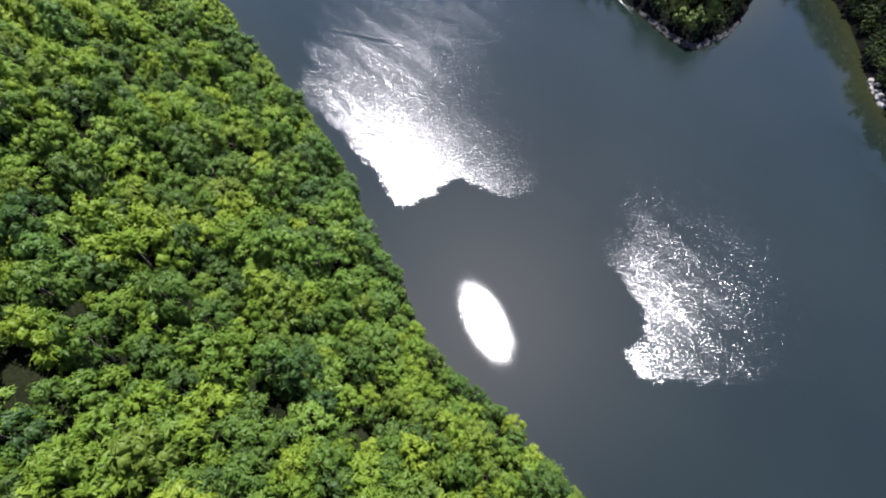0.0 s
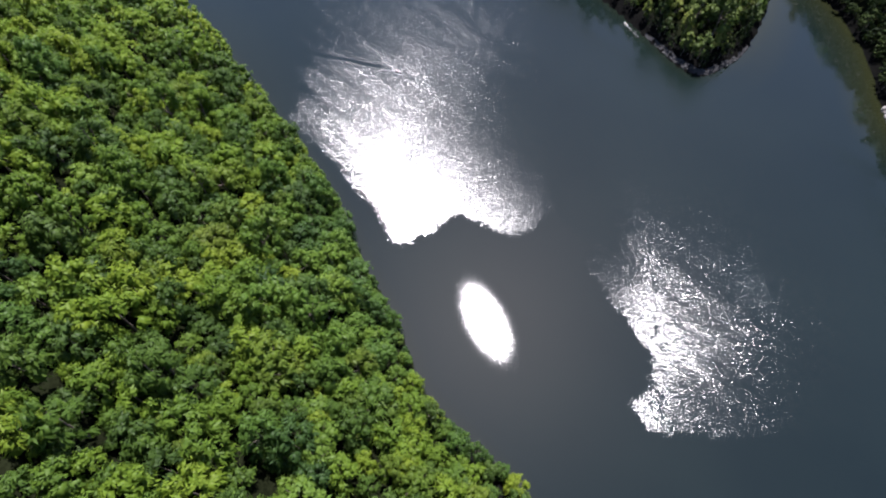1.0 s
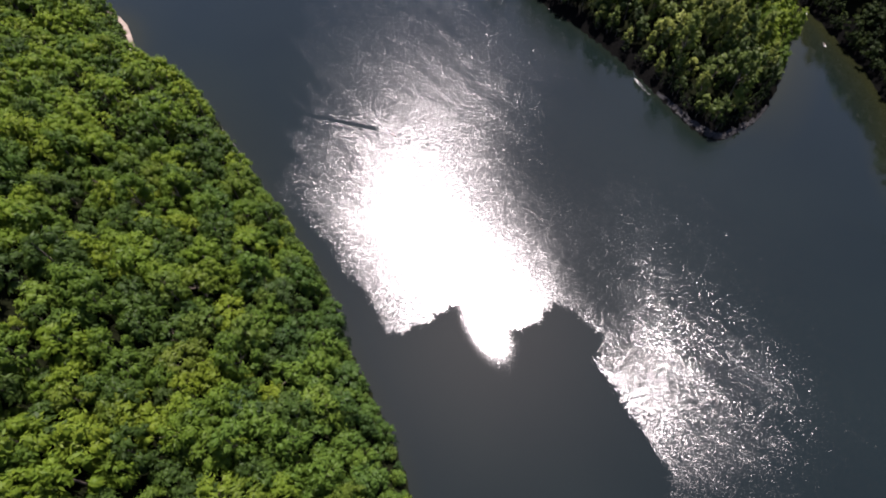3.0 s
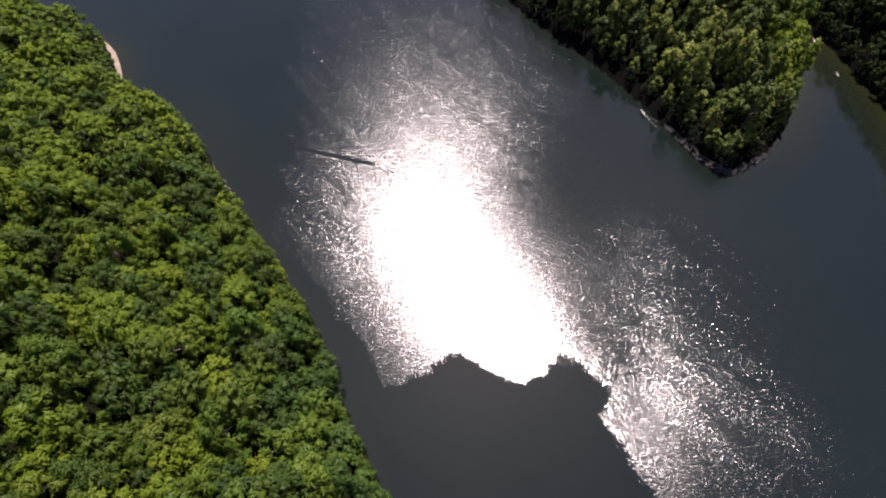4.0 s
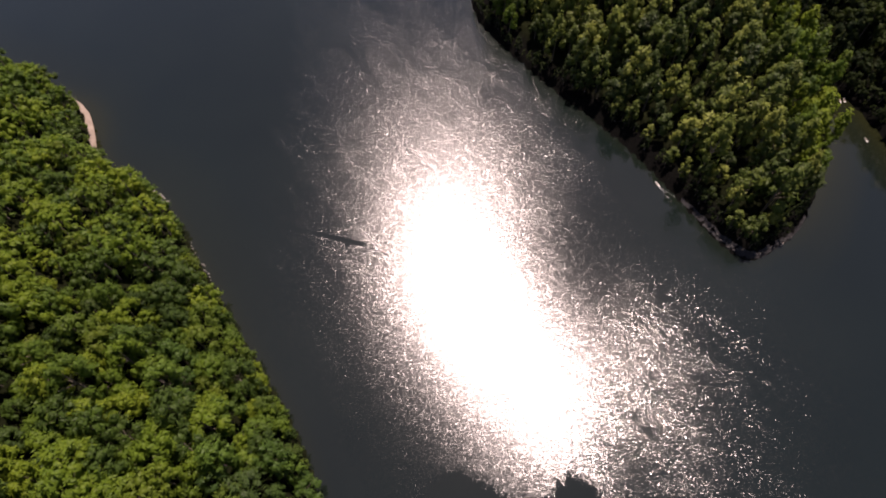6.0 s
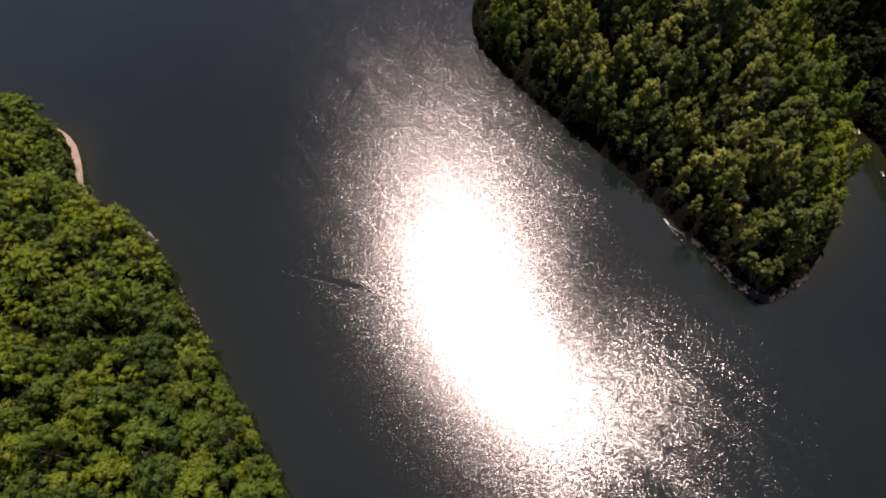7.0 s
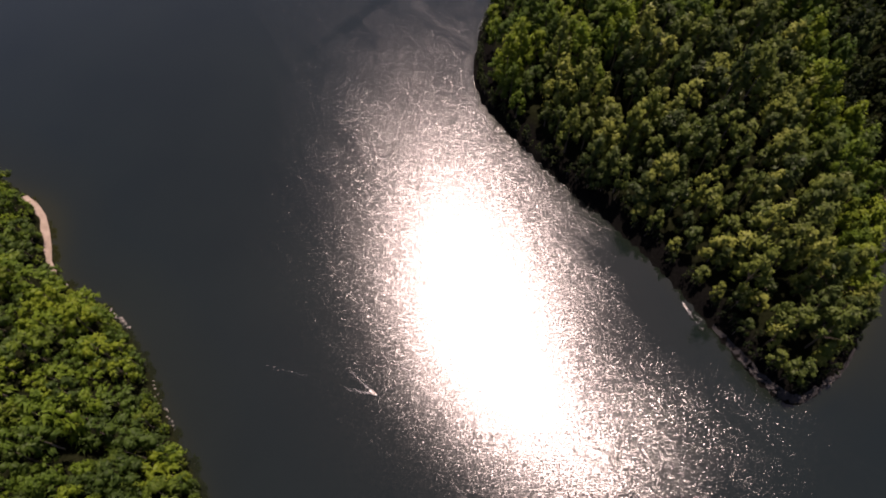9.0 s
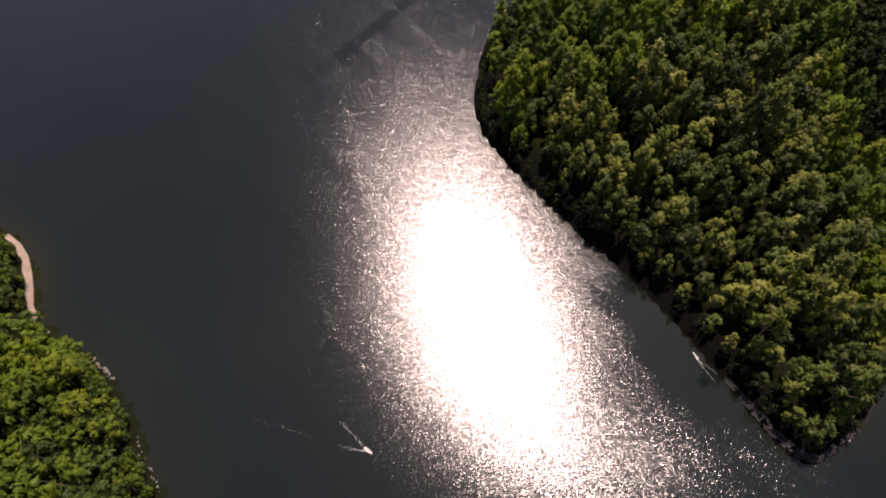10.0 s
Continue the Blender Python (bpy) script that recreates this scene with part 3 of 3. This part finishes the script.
# ---- beach, rocks ----
def beach():
    """A strip of pale sand along the bay, from just under the water up to the trees."""
    line = [p for p in LEFT if -140 < p[0] < -112 and p[1] > 214]
    pts = []
    for (ax, ay), (bx, by) in zip(line[:-1], line[1:]):
        n = max(1, int(math.hypot(bx - ax, by - ay) / 0.8))
        pts += [(ax + (bx - ax) * k / n, ay + (by - ay) * k / n, bx - ax, by - ay) for k in range(n)]
    vs, qs, rows = [], [], 7
    for i, (x, y, dx, dy) in enumerate(pts):
        f = i / (len(pts) - 1)
        wide = 0.25 + 0.95 * math.sin(math.pi * min(1.0, 0.12 + 0.88 * f)) ** 0.7 + 0.25 * math.sin(i * 0.7)
        l = math.hypot(dx, dy)
        for k in range(rows):
            o = -0.7 + (wide + 0.7) * k / (rows - 1)
            px, py = x + dy / l * o, y - dx / l * o
            vs.append((px, py, max(float(lie(np.array(px), np.array(py))), -0.05 + 0.12 * (o + 0.7)) + 0.3 + 0.012 * math.sin(i * 1.3 + k)))
        if i:
            qs += [[(i - 1) * rows + k, i * rows + k, i * rows + k + 1, (i - 1) * rows + k + 1] for k in range(rows - 1)]
    me = raw_mesh("beach", vs, qs)
    me.polygons.foreach_set("use_smooth", np.ones(len(qs), bool))
    me.materials.append(SAND)
    return tagged(new("beach", me), "narrow strip of pale pinkish sand along the wooded shore", "beach", kind="structure")


beach()


def rock_mesh(seed, material):
    r = random.Random(seed)
    bm = bmesh.new()
    bmesh.ops.create_icosphere(bm, subdivisions=2, radius=1.0)
    off = Vector((r.uniform(0, 50), r.uniform(0, 50), r.uniform(0, 50)))
    for v in bm.verts:
        v.co *= 1 + 0.45 * noise.noise(v.co * 0.9 + off) + 0.2 * noise.noise(v.co * 2.7 + off)
        v.co.z *= 0.65
    me = bpy.data.meshes.new("rock")
    bm.to_mesh(me)
    bm.free()
    me.materials.append(material)
    return me


def bank_ledge():
    """A ledge of bare grey stone round the point of the headland, from under the water up to the dark bank."""
    line = [p for p in RIGHT if 76 < p[0] < 119 and p[1] < 212]
    pts = []
    for (ax, ay), (bx, by) in zip(line[:-1], line[1:]):
        n = max(1, int(math.hypot(bx - ax, by - ay) / 0.6))
        pts += [(ax + (bx - ax) * k / n, ay + (by - ay) * k / n, bx - ax, by - ay) for k in range(n)]
    vs, qs, rows = [], [], 6
    for i, (x, y, dx, dy) in enumerate(pts):
        f, l = i / (len(pts) - 1), math.hypot(dx, dy)
        wide = (0.2 + 1.1 * math.sin(math.pi * f) ** 0.8) * (1 + 0.3 * noise.noise((x * 0.6, y * 0.6, 3.0)))
        for k in range(rows):
            o = -0.6 + (wide + 0.6) * k / (rows - 1)
            px, py = x - dy / l * o, y + dx / l * o
            rough = 0.14 * noise.noise((px * 1.3, py * 1.3, 1.0)) + 0.05 * noise.noise((px * 4.0, py * 4.0, 7.0))
            vs.append((px, py, max(float(lie(np.array(px), np.array(py))), -0.1 + 0.35 * (o + 0.6)) + 0.1 + rough))
        if i:
            qs += [[(i - 1) * rows + k, (i - 1) * rows + k + 1, i * rows + k + 1, i * rows + k] for k in range(rows - 1)]
    me = raw_mesh("bank_ledge", vs, qs)
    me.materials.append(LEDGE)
    return tagged(new("bank_ledge", me), "bare grey stone ledge round the point of the headland", "bank", kind="structure")


bank_ledge()
PALE_ROCKS = [rock_mesh(i, ROCK) for i in range(4)]
GREY_ROCKS = [rock_mesh(i + 9, WET_ROCK) for i in range(3)]


def rocks(meshes, places, small, large, label, group, seed):
    """Single rocks lying half sunk at places."""
    r = random.Random(seed)
    for x, y in places:
        ob = new("rock", r.choice(meshes))
        k = r.uniform(small, large)
        z = max(float(lie(np.array(x), np.array(y))), 0.0)
        ob.matrix_world = Matrix.LocRotScale((x, y, z + 0.12 * k), Euler((r.uniform(-0.2, 0.2), r.uniform(-0.2, 0.2), r.uniform(0, 6.28))), (k, k * r.uniform(0.6, 1.0), k * r.uniform(0.7, 1.0)))
        tagged(ob, label, "rock", group)


def strew(seed, a, b, count, spread):
    r = random.Random(seed)
    return [(a[0] + (b[0] - a[0]) * (k + r.random()) / count + r.uniform(-spread, spread), a[1] + (b[1] - a[1]) * (k + r.random()) / count + r.uniform(-spread, spread)) for k in range(count)]


rocks(PALE_ROCKS, strew(1, (-95, 208.2), (-88, 202.4), 22, 0.6), 0.2, 0.55, "pale weathered boulder at the waterline below the trees", "shore boulders", 1)
rocks(PALE_ROCKS, strew(2, (-77.8, 187.2), (-67.8, 173.0), 16, 0.5), 0.15, 0.4, "pale weathered boulder at the waterline below the trees", "shore boulders", 2)
rocks(PALE_ROCKS, strew(3, (-116.5, 219), (-110, 215), 5, 0.6), 0.3, 0.7, "small pale stone at the end of the sandy beach", "beach stones", 3)
rocks(PALE_ROCKS, strew(4, (158.5, 165), (158, 150), 20, 1.0), 0.7, 1.7, "large pale rock of a bare outcrop on the shore", "outcrop rocks", 4)
rocks(PALE_ROCKS, strew(5, (143.5, 258.5), (148.5, 260), 7, 0.7), 0.4, 0.9, "pale stone at the head of the narrow inlet", "inlet stones", 5)
rocks(GREY_ROCKS, strew(6, (84, 194), (91.5, 184.5), 18, 0.3) + strew(7, (91.5, 184.5), (98.5, 182.5), 14, 0.25) + strew(8, (98.5, 182.5), (111, 189.5), 20, 0.3), 0.25, 0.6, "dark grey stone on the bank of the headland", "bank stones", 6)
rocks(PALE_ROCKS, [(97.3, 182.7), (104.6, 187.0)], 0.2, 0.35, "single pale stone on the bank of the headland", "pale bank stones", 7)


# ---- boats and their wakes ----
def part(name, bm, material, parent, label=""):
    me = bpy.data.meshes.new(name)
    bm.to_mesh(me)
    bm.free()
    me.materials.append(material)
    ob = new(name, me)
    ob.parent = parent
    return tagged(ob, label)


def hull_bm(length, beam, deep, inset=0.0):
    """An open boat's hull lofted from the stern to the bow, with a rim and an inner skin; the bow points along +y."""
    bm = bmesh.new()
    rings, n = [], 9
    for i in range(n):
        f = i / (n - 1)
        w = beam / 2 * (1 - max(0, (f - 0.35) / 0.65) ** 2.2) * (0.86 + 0.14 * min(1, f * 3))
        w = max(w, 0.02)
        rise = deep * (0.75 + 0.45 * f ** 2)
        y = (f - 0.5) * length
        prof = [(-w, rise), (-w * 0.92, deep * 0.25), (-w * 0.55, -deep * 0.1), (0, -deep * 0.25), (w * 0.55, -deep * 0.1), (w * 0.92, deep * 0.25), (w, rise),
                (w * 0.88, rise), (w * 0.78, deep * 0.28), (0, deep * 0.12), (-w * 0.78, deep * 0.28), (-w * 0.88, rise)]
        rings.append([bm.verts.new((x, y, z)) for x, z in prof])
    for a, b in zip(rings[:-1], rings[1:]):
        for k in range(12):
            bm.faces.new((a[k], a[(k + 1) % 12], b[(k + 1) % 12], b[k]))
    bm.faces.new(rings[0])
    bm.faces.new(rings[-1][::-1])
    bmesh.ops.recalc_face_normals(bm, faces=bm.faces)
    return bm


def box_bm(x, y, z, at=(0, 0, 0), bevel=0.02):
    bm = bmesh.new()
    bmesh.ops.create_cube(bm, size=1.0, matrix=Matrix.LocRotScale(at, None, (x, y, z)))
    bmesh.ops.bevel(bm, geom=bm.edges[:], offset=bevel, segments=1, affect="EDGES")
    return bm


def small_boat(length, beam, motor=False):
    base = new("motorboat" if motor else "rowing_boat")
    part("hull", hull_bm(length, beam, 0.42), HULL, base)
    part("seat", box_bm(beam * 0.78, 0.26, 0.05, (0, -0.12 * length, 0.3)), BENCH, base)
    part("seat", box_bm(beam * 0.7, 0.26, 0.05, (0, 0.14 * length, 0.32)), BENCH, base)
    if motor:
        part("outboard_motor", box_bm(0.22, 0.28, 0.42, (0, -length / 2 - 0.05, 0.45), 0.05), ENGINE, base, "dark outboard motor")
        part("bow_deck", box_bm(beam * 0.5, length * 0.18, 0.05, (0, 0.3 * length, 0.47)), HULL, base)
    return base


def afloat(boat, x, y, heading, label, group):
    boat.matrix_world = pose(x, y, 0.02, 0, 0, heading)
    return tagged(boat, label, "boat", group)


first = small_boat(2.1, 0.62)
afloat(first, 146.6, 248.2, 4, "small white rowing boat moored in the quiet inlet", "moored boats")
for x, y, turn in ((148.3, 248.4, -6), (154.6, 246.2, 35), (149.3, 229.4, 10), (157.2, 233.5, 55)):
    copy_thing(first, pose(x, y, 0.02, 0, 0, turn))
afloat(small_boat(2.5, 0.9), 107.4, 187.0, 152, "small white boat gliding past the tip of the headland", "boats under way")
afloat(small_boat(2.9, 0.85, True), -16.6, 183.6, -128, "small white motorboat trailing a foaming wake", "boats under way")
afloat(small_boat(2.5, 0.7, True), 72.8, 209.8, 27, "small pale motorboat trailing a thin wake along the headland", "boats under way")


def foam(name, lines, seed, label, count=110):
    """Flecks of foam strewn along lines that widen and thin out: (x, y) start, (x, y) end, half width at start and end."""
    r = random.Random(seed)
    vs, qs = [], []
    for (ax, ay), (bx, by), w0, w1 in lines:
        l = math.hypot(bx - ax, by - ay)
        for k in range(int(count * l / 6)):
            f = r.random() ** 1.25
            o = r.gauss(0, 0.5) * (w0 + (w1 - w0) * f)
            x, y = ax + (bx - ax) * f - (by - ay) / l * o, ay + (by - ay) * f + (bx - ax) / l * o
            a, e = r.uniform(0, 3.14), r.uniform(0.03, 0.085) * (1.15 - 0.6 * f)
            c, s2 = math.cos(a) * e, math.sin(a) * e
            n = len(vs)
            z = 0.02 + r.uniform(0, 0.02)
            vs += [(x - c * 1.8, y - s2 * 1.8, z), (x + s2, y - c, z + 0.02), (x + c * 1.8, y + s2 * 1.8, z), (x - s2, y + c, z + 0.02)]
            qs.append([n, n + 1, n + 2, n + 3])
    me = raw_mesh(name, vs, qs)
    me.materials.append(FOAM)
    return tagged(new(name, me), label, "wake", kind="stuff")


foam("boat_wake", [((-17.2, 184.0), (-24.5, 191.0), 0.15, 0.5), ((-17.5, 183.6), (-24.5, 184.6), 0.15, 0.6)], 1, "broken white foam of a motorboat's spreading wake", 55)
foam("boat_wake", [((-31.5, 187.2), (-38, 189.2), 0.5, 0.6), ((-38, 189.2), (-47.5, 191.5), 0.4, 0.9)], 2, "faint scattered foam left on the calm lake", 8)
foam("boat_wake", [((73.2, 208.6), (76.8, 202.0), 0.1, 0.4), ((73.4, 208.5), (78.0, 204.6), 0.1, 0.4)], 3, "thin white foam lines behind a small boat", 45)
foam("boat_wake", [((107.8, 187.8), (109.3, 191.2), 0.1, 0.3)], 4, "thin white foam line behind a small boat", 40)
